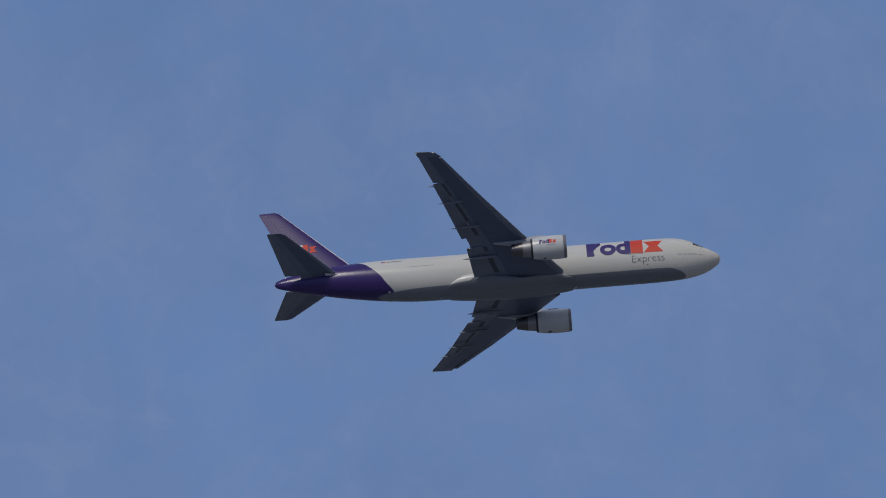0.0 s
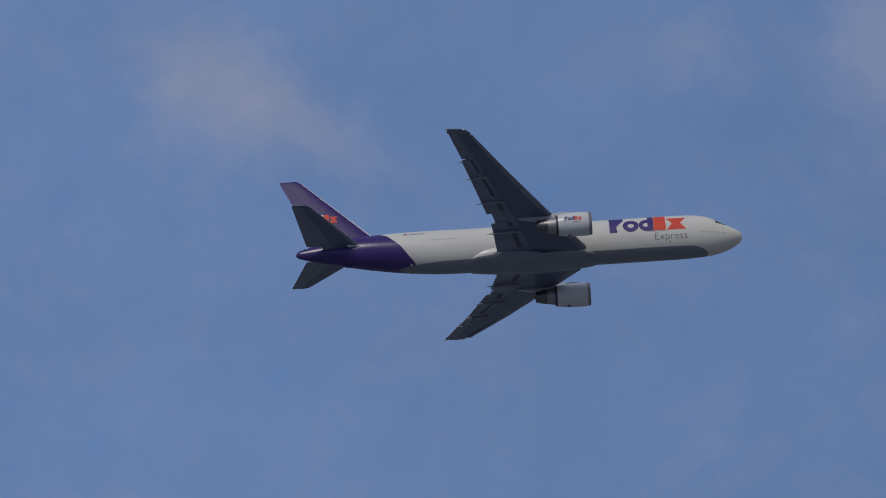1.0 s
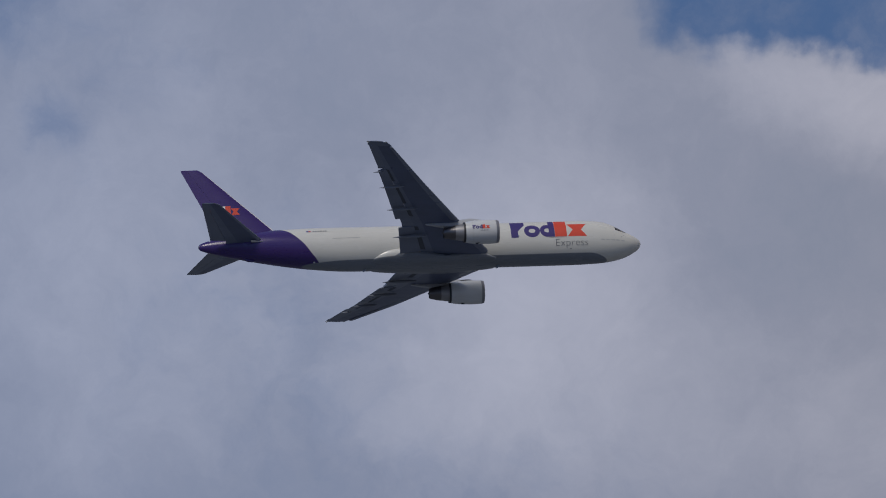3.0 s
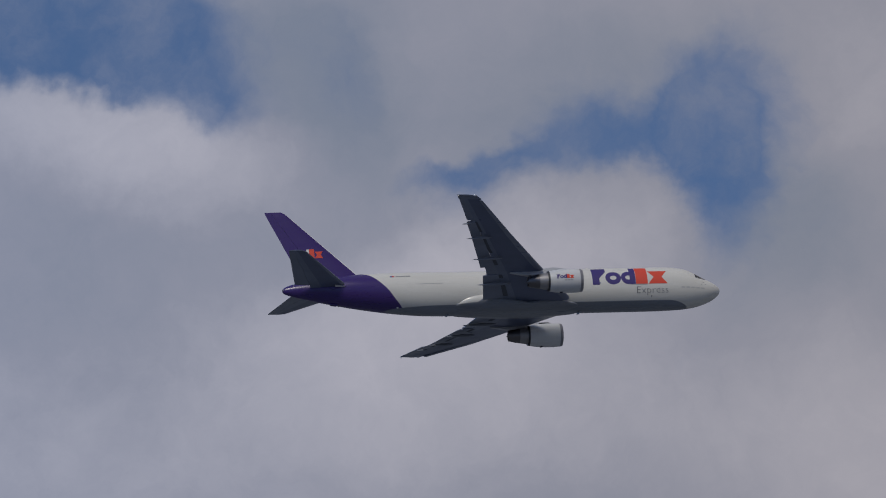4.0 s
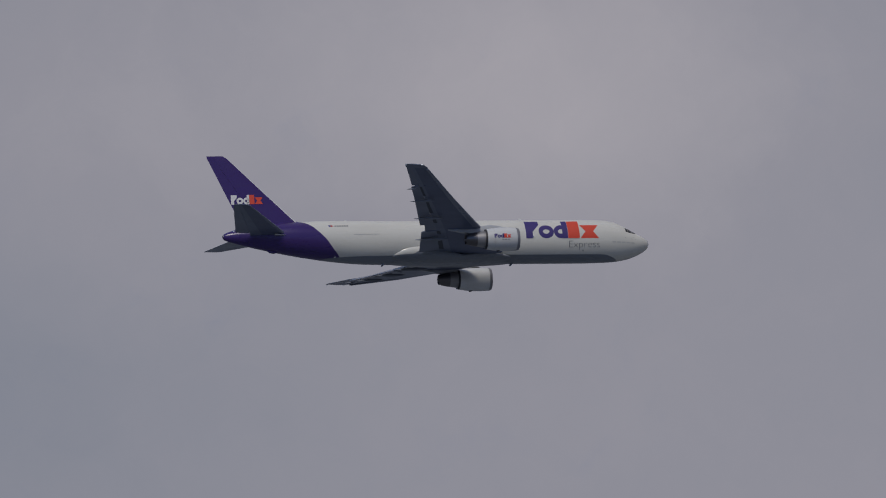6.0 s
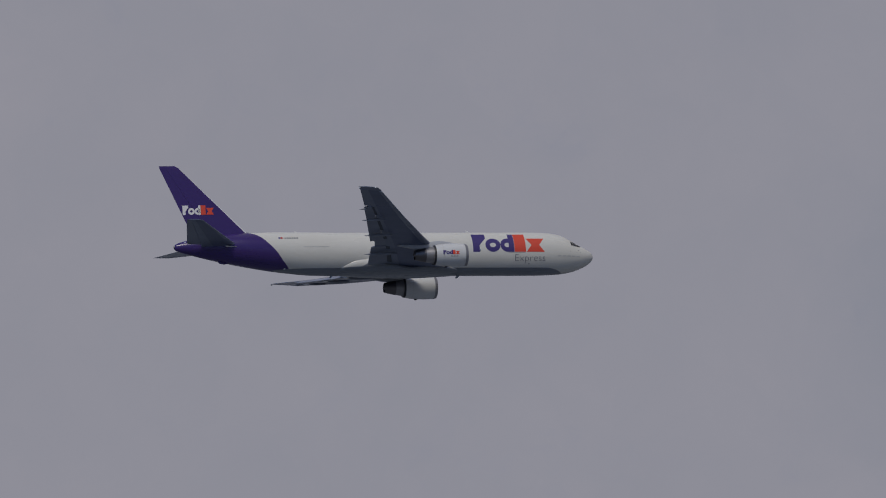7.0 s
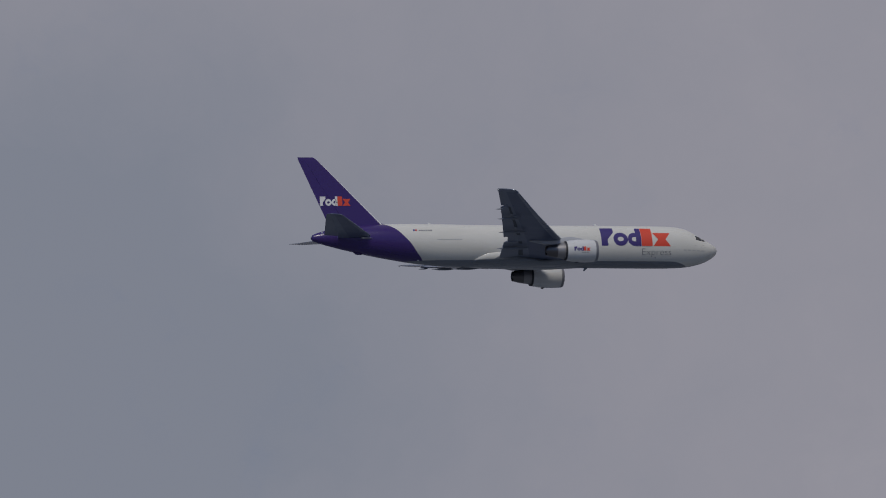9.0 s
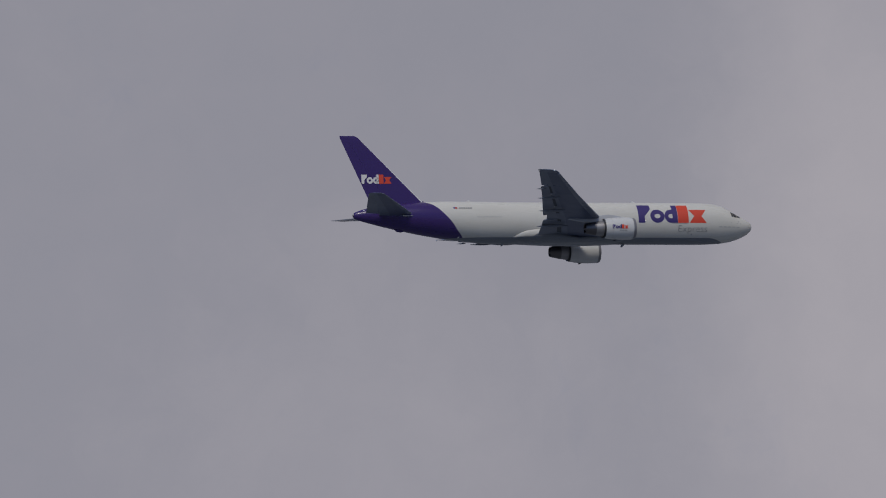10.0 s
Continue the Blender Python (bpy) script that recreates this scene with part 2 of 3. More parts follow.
def livery(name, belly_line, raised=0.0):
    """The hull's paint: white crown, grey belly, purple tail behind a curved edge."""
    m = bpy.data.materials.new(name)
    m.use_nodes = True
    tree = m.node_tree
    b = tree.nodes["Principled BSDF"]
    place = add(tree, "ShaderNodeTexCoord").outputs["Object"]
    xyz = add(tree, "ShaderNodeSeparateXYZ")
    tree.links.new(place, xyz.inputs[0])
    x, z = xyz.outputs[0], xyz.outputs[2]
    # edge of the purple: the station as a curve of the height
    curve = add(tree, "ShaderNodeFloatCurve")
    pts = curve.mapping.curves[0].points
    table = ((-2.9, 38.9), (-2.25, 39.3), (-1.2, 40.3), (-0.15, 41.1), (0.85, 42.0), (1.8, 42.9), (2.4, 43.8), (2.71, 44.7))
    for i, (h, s) in enumerate(table):
        p = ((h + 3) / 6, (s - 38) / 8)
        if i in (0, len(table) - 1):
            pts[0 if i == 0 else -1].location = p
        else:
            pts.new(*p)
    curve.mapping.update()
    tree.links.new(math_node(tree, "MULTIPLY_ADD", z, 1 / 6, 0.5), curve.inputs["Value"])
    edge = math_node(tree, "MULTIPLY_ADD", curve.outputs[0], -8.0, MID - 38)
    tail = smooth(tree, math_node(tree, "SUBTRACT", edge, x), -0.03, 0.03)
    # grey belly, rising to the nose
    lift = smooth(tree, x, MID - 6.5, MID - 1.0, 0.0, 1.0)
    line = math_node(tree, "MULTIPLY_ADD", lift, -1.2, belly_line)
    # the grey climbs under the wing root
    under = math_node(tree, "MULTIPLY", smooth(tree, x, MID - 30.4, MID - 29.2), smooth(tree, x, MID - 19.6, MID - 21.0))
    line = math_node(tree, "MULTIPLY_ADD", under, raised, line)
    belly = smooth(tree, math_node(tree, "SUBTRACT", line, z), -0.04, 0.04)
    stretch = add(tree, "ShaderNodeMapping")
    stretch.inputs["Scale"].default_value = (0.2, 1.0, 1.0)
    tree.links.new(place, stretch.inputs[0])
    big = noise_node(tree, stretch.outputs[0], 0.8, 6, 0.6).outputs["Fac"]
    small = noise_node(tree, place, 8.0, 4, 0.6).outputs["Fac"]
    wear = smooth(tree, math_node(tree, "MULTIPLY_ADD", small, 0.3, big), 0.5, 0.95)
    white = mix_colour(tree, math_node(tree, "MULTIPLY", wear, 0.3), (0.695, 0.677, 0.612), (0.55, 0.53, 0.465))
    grey = mix_colour(tree, math_node(tree, "MULTIPLY", wear, 0.6), (0.205, 0.222, 0.25), (0.13, 0.14, 0.15))
    purple = mix_colour(tree, math_node(tree, "MULTIPLY", wear, 0.3), PURPLE, (0.05, 0.028, 0.13))
    c = mix_colour(tree, tail, white, purple)
    c = mix_colour(tree, belly, c, grey)
    # skin joints: thin frames round the hull every few metres
    wave = math_node(tree, "ABSOLUTE", math_node(tree, "SUBTRACT", math_node(tree, "FRACT", math_node(tree, "MULTIPLY", x, 0.31)), 0.5))
    joint = smooth(tree, wave, 0.006, 0.0, 0.0, 0.09)
    c = mix_colour(tree, joint, c, (0.2, 0.2, 0.2))
    tree.links.new(c, b.inputs["Base Color"])
    tree.links.new(math_node(tree, "MULTIPLY_ADD", big, 0.2, 0.18), b.inputs["Roughness"])
    return m


MID = 27.0            # the thing's origin lies this far behind the nose
BELLY_LINE = -2.12
PURPLE = (0.045, 0.022, 0.14)
HULL = livery("hull_paint", BELLY_LINE)
FAIRING = livery("fairing_hull_paint", -2.1, 0.5)
M_PURPLE = paint("purple_paint", PURPLE, 0.34, gloss=0.45)
M_EDGE = paint("pale_edge_paint", (0.72, 0.72, 0.72), 0.4)
M_WHITE = paint("white_paint", (0.67, 0.67, 0.655), 0.27, grime=0.25)
M_GREY = paint("grey_paint", (0.26, 0.28, 0.31), 0.4, grime=0.4)
# wing and flap greys are raised and blued to stand for distance haze
M_WING = paint("hazed_wing_grey_paint", (0.165, 0.195, 0.27), 0.3, grime=0.5, scale=0.8)
# dark colour for the shade inside the flap slots
M_SLOTSHADE = paint("slot_shade", (0.07, 0.08, 0.10), 0.6)
M_FLAP = paint("hazed_flap_paint", (0.185, 0.21, 0.275), 0.3, grime=0.5)
M_PYLON = paint("pylon_grey_paint", (0.45, 0.46, 0.48), 0.4, grime=0.4)
M_FAIRING = paint("fairing_paint", (0.20, 0.215, 0.25), 0.4, grime=0.4)
# dark skin with the same haze lift in its colour
M_BOX = paint("hazed_dark_wing_skin", (0.105, 0.127, 0.2), 0.32, grime=0.4, scale=1.2)
M_LIP = paint("dull_lip_metal", (0.30, 0.30, 0.32), 0.45, 0.6)
M_CORE = paint("core_grey", (0.36, 0.35, 0.35), 0.5, 0.7, grime=0.5)
M_METAL = paint("bare_aluminium", (0.78, 0.79, 0.81), 0.4, 1.0)
M_POLISH = paint("polished_metal", (0.9, 0.9, 0.9), 0.16, 1.0)
M_HOT = paint("heat_stained_metal", (0.17, 0.16, 0.16), 0.4, 0.9, grime=0.5)
M_DARK = paint("dark_inlet", (0.03, 0.03, 0.035), 0.6)
M_GLASS = paint("dark_glass", (0.012, 0.014, 0.018), 0.08)
M_ORANGE = paint("orange_decal", (0.72, 0.066, 0.03), 0.55)
M_LETTER = paint("purple_decal", (0.045, 0.028, 0.17), 0.55)
M_PALE = paint("pale_decal", (0.8, 0.78, 0.74), 0.35)
M_TEXT = paint("grey_decal", (0.18, 0.18, 0.19), 0.4)
M_FAINT = paint("faint_decal", (0.36, 0.36, 0.36), 0.4)
M_GHOST = paint("pale_grey_decal", (0.53, 0.52, 0.49), 0.4)
M_EXPRESS = paint("mid_grey_decal", (0.17, 0.17, 0.18), 0.4)
M_RED = paint("red_marking", (0.5, 0.05, 0.05), 0.4)
M_BLUE = paint("blue_marking", (0.04, 0.06, 0.25), 0.4)


# ---- building helpers ----
def part(name, bm, material, parent, label=""):
    mesh = bpy.data.meshes.new(name)
    bmesh.ops.recalc_face_normals(bm, faces=bm.faces)
    for f in bm.faces:
        f.smooth = True
    bm.to_mesh(mesh)
    bm.free()
    mesh.materials.append(material)
    ob = new(name, mesh)
    ob.parent = parent
    m = ob.modifiers.new("edges", "EDGE_SPLIT")
    m.split_angle = radians(38)
    if label:
        ob["label"] = label
    return ob


def loft(rings, cap=True):
    """A skin over closed rings of equal length."""
    bm = bmesh.new()
    vs = [[bm.verts.new(p) for p in r] for r in rings]
    n = len(rings[0])
    for a, b in zip(vs, vs[1:]):
        for i in range(n):
            j = (i + 1) % n
            bm.faces.new((a[i], a[j], b[j], b[i]))
    if cap:
        bm.faces.new(vs[0])
        bm.faces.new(list(reversed(vs[-1])))
    return bm


def interp(xs, ys, x):
    """Monotone cubic curve through the stations."""
    xs, ys = np.asarray(xs, float), np.asarray(ys, float)
    h, d = np.diff(xs), np.diff(ys) / np.diff(xs)
    m = np.zeros(len(xs))
    for i in range(1, len(xs) - 1):
        if d[i - 1] * d[i] > 0:
            w1, w2 = 2 * h[i] + h[i - 1], h[i] + 2 * h[i - 1]
            m[i] = (w1 + w2) / (w1 / d[i - 1] + w2 / d[i])
    m[0], m[-1] = d[0], d[-1]
    i = int(np.clip(np.searchsorted(xs, x) - 1, 0, len(h) - 1))
    t = (x - xs[i]) / h[i]
    return ((1 + 2 * t) * (1 - t) ** 2 * ys[i] + t * (1 - t) ** 2 * h[i] * m[i]
            + t * t * (3 - 2 * t) * ys[i + 1] + t * t * (t - 1) * h[i] * m[i + 1])


# hull: station behind the nose, top, bottom, half width
HULL_S = (0.0, 0.15, 0.5, 1.2, 2.2, 3.2, 4.5, 6.0, 8.0, 10.0, 33.0, 36.0, 40.0, 44.0, 48.0, 51.0, 53.0, 53.5, 53.67)
HULL_T = (-0.40, -0.02, 0.28, 0.68, 1.20, 1.82, 2.40, 2.64, 2.71, 2.72, 2.73, 2.78, 2.80, 2.72, 2.42, 2.02, 1.50, 1.25, 0.95)
HULL_B = (-0.44, -0.84, -1.20, -1.65, -2.08, -2.36, -2.56, -2.65, -2.70, -2.71, -2.71, -2.65, -2.30, -1.70, -0.92, -0.22, 0.34, 0.56, 0.85)
HULL_W = (0.02, 0.42, 0.80, 1.28, 1.70, 2.02, 2.28, 2.42, 2.50, 2.515, 2.515, 2.50, 2.36, 2.05, 1.50, 0.95, 0.48, 0.30, 0.05)


def hull_at(s):
    return interp(HULL_S, HULL_T, s), interp(HULL_S, HULL_B, s), interp(HULL_S, HULL_W, s)


def hull_skin(s, z, side, out=0.015):
    """The hull's surface at a station and height, a little proud. side: -1 right, 1 left."""
    top, bottom, w = hull_at(s)
    c, h = (top + bottom) / 2, (top - bottom) / 2
    q = max(-0.995, min(0.995, (z - c) / h))
    y = w * math.sqrt(1 - q * q)
    n = Vector((0, y / w ** 2, q / h)).normalized()
    return Vector((MID - s, side * (y + out * n.y), z + out * n.z))


def patch(shape, side, surface, nx=8, nz=8):
    """A plain decal that follows a surface: shape gives station and height for u, v in 0..1."""
    bm = bmesh.new()
    g = [[bm.verts.new(surface(*shape(i / nx, j / nz), side)) for j in range(nz + 1)] for i in range(nx + 1)]
    for i in range(nx):
        for j in range(nz):
            bm.faces.new((g[i][j], g[i + 1][j], g[i + 1][j + 1], g[i][j + 1]))
    return bm


def box_shape(s0, s1, z0, z1):
    return lambda u, v: (s0 + (s1 - s0) * u, z0 + (z1 - z0) * v)


def oval_shape(s0, s1, z0, z1):
    """A round-cornered block, square grid squeezed into an oval."""
    def f(u, v):
        a, b = 2 * u - 1, 2 * v - 1
        a, b = a * math.sqrt(1 - b * b / 2), b * math.sqrt(1 - a * a / 2)
        return (s0 + s1) / 2 + a * (s1 - s0) / 2, (z0 + z1) / 2 + b * (z1 - z0) / 2
    return f


def taper_shape(s0, s1, z0, z1, foot=0.5):
    """A block that is full at the top and narrows to its foot."""
    return lambda u, v: (s0 + (s1 - s0) * u * (foot + (1 - foot) * max(0.0, min(1.0, (v - 0.35) / 0.4))), z0 + (z1 - z0) * v)


def ring_shape(s0, s1, z0, z1, hole=0.42):
    """A thick oval ring: u runs round it, v from the hole to the rim."""
    def f(u, v):
        r, a = hole + (1 - hole) * v, 2 * math.pi * u
        return (s0 + s1) / 2 + math.cos(a) * r * (s1 - s0) / 2, (z0 + z1) / 2 + math.sin(a) * (r if v else hole * 0.8) * (z1 - z0) / 2
    return f


def hourglass_shape(s0, s1, z0, z1):
    return lambda u, v: ((s0 + s1) / 2 + (u - 0.5) * (s1 - s0) * (0.42 + 0.58 * abs(2 * v - 1)), z0 + (z1 - z0) * v)


def house_mark(parent, surface, side, s_start, s_end, z0, z1, first, second):
    """The operator's mark as plain shapes in its two colours, from s_start to s_end."""
    at = lambda p: s_start + (s_end - s_start) * p
    mid = z0 + (z1 - z0) * 0.73
    for kind, mat, p0, p1, top, nx, nz in ((taper_shape, first, 0.0, 0.185, z1, 4, 20), (ring_shape, first, 0.175, 0.385, mid, 28, 3),
                                           (ring_shape, first, 0.385, 0.575, mid, 28, 3), (box_shape, first, 0.50, 0.575, z1, 2, 8),
                                           (box_shape, second, 0.578, 0.735, z1, 5, 8), (hourglass_shape, second, 0.745, 1.0, mid, 6, 8)):
        part("logo_block", patch(kind(at(p0), at(p1), z0, top), side, surface, nx, nz), mat, parent)


def lettering(text, parent, surface, side, s_start, s_end, base, height, material):
    """A readable word laid on a skin, from s_start to s_end, on the line base."""
    curve = bpy.data.curves.new("lettering", "FONT")
    curve.body, curve.offset, curve.resolution_u = text, -0.02, 4
    draft = new("lettering_draft", curve)
    mesh = bpy.data.meshes.new_from_object(draft.evaluated_get(bpy.context.evaluated_depsgraph_get()))
    bpy.data.objects.remove(draft)
    bm = bmesh.new()
    bm.from_mesh(mesh)
    bpy.data.meshes.remove(mesh)
    xs = [v.co.x for v in bm.verts]
    cap = max(v.co.y for v in bm.verts)
    for v in bm.verts:
        u = (v.co.x - min(xs)) / (max(xs) - min(xs))
        v.co = surface(s_start + (s_end - s_start) * u, base + height * v.co.y / cap, side)
    return part("lettering", bm, material, parent, "grey painted word")


def foil(t, a, b, n=14):
    """Closed outline of an aerofoil of thickness t between the chord fractions a and b, as (x, z)."""
    def half(x):
        return 5 * t * (0.2969 * math.sqrt(max(x, 0)) - 0.126 * x - 0.3516 * x ** 2 + 0.2843 * x ** 3 - 0.1015 * x ** 4) + 0.0012
    xs = [a + (b - a) * (1 - math.cos(math.pi * i / n)) / 2 for i in range(n + 1)]
    camber = lambda x: 0.018 * 4 * x * (1 - x)
    return [(x, camber(x) + half(x)) for x in xs] + [(x, camber(x) - half(x)) for x in reversed(xs)]


def plank(stations, a, b, droop=0.0, drop=(0.0, 0.0), upright=False):
    """Lofts an aerofoil from station to station (y, s_le, z, chord, thickness, twist)."""
    rings = []
    for y, s, z, c, t, twist in stations:
        ring, pts = [], foil(t, a, b)
        px, pz = pts[0]
        for x, h in pts:
            dx, dz = (x - px) * c, (h - pz) * c
            r = radians(droop)
            dx, dz = dx * math.cos(r) + dz * math.sin(r), -dx * math.sin(r) + dz * math.cos(r)
            xx, zz = px * c + dx + drop[0] * c, pz * c + dz - drop[1] * c
            tw = radians(twist)
            xx, zz = xx * math.cos(tw) + zz * math.sin(tw), -xx * math.sin(tw) + zz * math.cos(tw)
            ring.append((MID - s - xx, zz, y + 0.0) if upright else (MID - s - xx, y, z + zz))
        rings.append(ring)
    return loft(rings)


def between(table, y):
    """A station (y, s_le, z, chord, thickness, twist) of a table at y."""
    ys = [r[0] for r in table]
    i = max(0, min(len(ys) - 2, int(np.searchsorted(ys, y)) - 1))
    t = (y - ys[i]) / (ys[i + 1] - ys[i])
    return tuple(p + (q - p) * t for p, q in zip(table[i], table[i + 1]))


def span(table, y0, y1, n=6):
    ys = sorted({y0, y1, *[y0 + (y1 - y0) * i / n for i in range(n + 1)], *[r[0] for r in table if y0 < r[0] < y1]})
    return [between(table, y) for y in ys]


def mirrored(stations, side):
    return [(side * y, *rest) for y, *rest in stations]


def turned(profile, axis, n=40):
    """A body of revolution along x: profile of (station, radius); axis (y, z)."""
    rings = []
    for s, r in profile:
        rings.append([(MID - s, axis[0] + r * math.cos(2 * math.pi * i / n), axis[1] + r * math.sin(2 * math.pi * i / n)) for i in range(n)])
    return loft(rings, cap=False)


# ---- ground ----
def build_ground():
    bm = bmesh.new()
    n, r = 24, 40000.0
    vs = [[bm.verts.new((r * (2 * (i / n) - 1) ** 3, r * (2 * (j / n) - 1) ** 3, 0)) for j in range(n + 1)] for i in range(n + 1)]
    for i in range(n):
        for j in range(n):
            bm.faces.new((vs[i][j], vs[i + 1][j], vs[i + 1][j + 1], vs[i][j + 1]))
    m = bpy.data.materials.new("bounce_land")
    m.use_nodes = True
    tree = m.node_tree
    b = tree.nodes["Principled BSDF"]
    place = add(tree, "ShaderNodeTexCoord").outputs["Object"]
    big = noise_node(tree, place, 0.004, 6, 0.6).outputs["Fac"]
    small = noise_node(tree, place, 0.8, 6, 0.6).outputs["Fac"]
    # unseen land; blue-grey tone set for the light it bounces onto the undersides
    c = mix_colour(tree, smooth(tree, big, 0.35, 0.65), (0.12, 0.133, 0.148), (0.175, 0.185, 0.198))
    tree.links.new(mix_colour(tree, math_node(tree, "MULTIPLY", small, 0.5), c, (0.105, 0.115, 0.125)), b.inputs["Base Color"])
    b.inputs["Roughness"].default_value = 0.95
    g = part("ground", bm, m, None)
    tagged(g, "flat open land, unseen, toned blue-grey for bounced light", "ground", kind="structure")


build_ground()

# ---- the aeroplane ----
# half wing: y, leading edge station, z, chord, thickness, twist
WING = ((0.0, 17.7, -1.75, 12.2, 0.13, 0.0), (2.5, 19.3, -1.54, 10.6, 0.125, 0.0), (8.0, 22.95, -0.68, 7.65, 0.115, -1.0),
        (16.0, 28.2, 0.72, 4.85, 0.10, -2.0), (22.7, 32.6, 2.18, 2.75, 0.095, -2.5), (23.3, 33.15, 2.28, 2.4, 0.085, -2.5),
        (23.55, 33.95, 2.33, 1.70, 0.06, -2.5))
STAB = ((0.6, 45.6, 0.80, 6.85, 0.10, 0.0), (1.6, 46.15, 0.93, 6.2, 0.10, 0.0), (9.0, 51.9, 2.00, 2.15, 0.09, 0.0), (9.32, 52.5, 2.05, 1.53, 0.06, 0.0))
FIN = ((1.6, 43.05, 0, 8.25, 0.11, 0.0), (2.6, 44.05, 0, 7.2, 0.11, 0.0), (11.1, 52.35, 0, 2.52, 0.10, 0.0), (11.38, 52.85, 0, 2.06, 0.06, 0.0))
ENGINE_Y, ENGINE_Z, ENGINE_S = 7.92, -2.2, 18.42


def build_fuselage(plane):
    rings, n = [], 64
    stations = sorted({*HULL_S, *np.linspace(0.3, 8, 22), *np.linspace(10, 33, 30), *np.linspace(33, 53.4, 34), 0.05, 53.6})
    for s in stations:
        top, bottom, w = hull_at(float(s))
        c, h = (top + bottom) / 2, (top - bottom) / 2
        rings.append([(MID - s, w * math.cos(2 * math.pi * i / n), c + h * math.sin(2 * math.pi * i / n)) for i in range(n)])
    hull = part("fuselage", loft(rings), HULL, plane, "white hull with grey belly and purple tail")
    # wing to body fairing
    rings = []
    for u in np.linspace(0, 1, 36):
        g = math.sin(math.pi * u) ** 0.42
        aft = max(0.0, min(1.0, (u - 0.40) / 0.35)) * min(1.0, (1 - u) / 0.13) ** 0.5
        fore = min(1.0, u / 0.14) ** 0.7 * max(0.0, min(1.0, (0.42 - u) / 0.2))
        top, bottom, w = -2.3 + 0.35 * g + 1.5 * aft + 0.6 * fore, -2.45 - 0.37 * g, 0.95 + 1.25 * g + 0.4 * aft + 0.1 * fore
        z, h = (top + bottom) / 2, (top - bottom) / 2
        rings.append([(MID - 17.6 - 15.6 * u, w * math.copysign(abs(math.cos(a)) ** 0.85, math.cos(a)), z + h * math.copysign(abs(math.sin(a)) ** 0.9, math.sin(a)))
                      for a in [2 * math.pi * i / 40 for i in range(40)]])
    part("belly_fairing", loft(rings), FAIRING, plane, "grey and white fairing under the wing root")
    for side in (-1, 1):
        # flight deck windows
        for s0, s1, z0, z1 in ((1.88, 2.36, 0.55, 0.95), (2.39, 2.88, 0.58, 1.24), (2.91, 3.2, 0.64, 1.32)):
            shape = (lambda a, b, c, d: lambda u, v: (a + (b - a) * u, c + (d - c) * v * (0.75 + 0.25 * u)))(s0, s1, z0, z1)
            part("windshield_pane", patch(shape, side, hull_skin, 4, 4), M_GLASS, hull, "dark flight deck window")
        # the mark on the forward hull, and a smaller grey word below it
        a, b = (16.0, 6.8) if side == -1 else (6.8, 16.0)
        house_mark(hull, hull_skin, side, a, b, -0.34, 2.1, M_LETTER, M_ORANGE)
        a, b = (10.62, 6.75) if side == -1 else (6.75, 10.62)
        lettering("Express", hull, lambda st, h, sd: hull_skin(st, h, sd, 0.035), side, a, b, -1.42, 0.76, M_EXPRESS)
        for k in range(5):
            a = 5.1 - k * 0.62
            part("lettering_bar", patch(box_shape(a, a - 0.46, -0.84, -0.70), side, hull_skin, 2, 2), M_GHOST, hull)
        # markings on the after hull
        for mat, a, b in ((M_BLUE, 40.7, 40.48), (M_RED, 40.46, 40.2)):
            part("flag_patch", patch(box_shape(a, b, 1.48, 1.72), side, hull_skin, 2, 2), mat, hull)
        for k in range(6):
            a = 39.95 - k * 0.3
            part("lettering_bar", patch(box_shape(a, a - 0.2, 1.49, 1.67), side, hull_skin, 2, 2), M_TEXT, hull)
        # outlines of doors
        for s0, s1, z in ((34.4, 37.7, 0.35), (11.5, 9.3, -0.42)):
            part("door_seam", patch(box_shape(s0, s1, z - 0.025, z + 0.025), side, hull_skin, 10, 1), M_FAINT, hull)
        part("static_port", patch(oval_shape(8.9, 8.75, -1.8, -1.66), side, hull_skin, 4, 4), M_TEXT, hull)
        part("belly_light", patch(oval_shape(40.1, 39.85, -2.12, -2.0), side, lambda a, b, c: hull_skin(a, b, c, 0.04), 4, 4), M_EDGE, hull, "small pale lamp cover")
        # probes behind the radome; a polished cargo door latch, rounded for a sun glint
        for a, b, c in ((2.3, -0.05, 0.09), (2.55, -0.32, 0.08), (2.05, -0.3, 0.07), (3.4, -0.2, 0.06)):
            part("air_probe", patch(box_shape(a, a - c, b, b + c), side, hull_skin, 1, 1), M_TEXT, hull)
        bm = bmesh.new()
        bmesh.ops.create_uvsphere(bm, u_segments=12, v_segments=8, radius=0.1, matrix=Matrix.Translation(hull_skin(15.1, -0.1, side, 0.0)))
        part("door_latch", bm, M_POLISH, hull, "polished metal latch, rounded to catch a sun glint")
    # aerials and drain masts
    for s, z0, h, c, lean in ((17.5, -2.68, -0.42, 0.5, 0.3), (33.7, -2.66, -0.36, 0.4, 0.25), (15.8, 2.68, 0.34, 0.5, 0.3), (37.8, 2.68, 0.34, 0.45, 0.3)):
        rings = []
        for u in (0, 0.5, 1):
            cc = c * (1 - 0.5 * u)
            rings.append([(MID - s - lean * u + cc * x, 0.05 * (1 - 0.6 * u) * y, z0 + h * u) for x, y in ((0.5, 0), (0.2, 1), (-0.5, 0.2), (-0.5, -0.2), (0.2, -1))])
        part("antenna", loft(rings), M_GREY if z0 < 0 else M_WHITE, hull)
    return hull


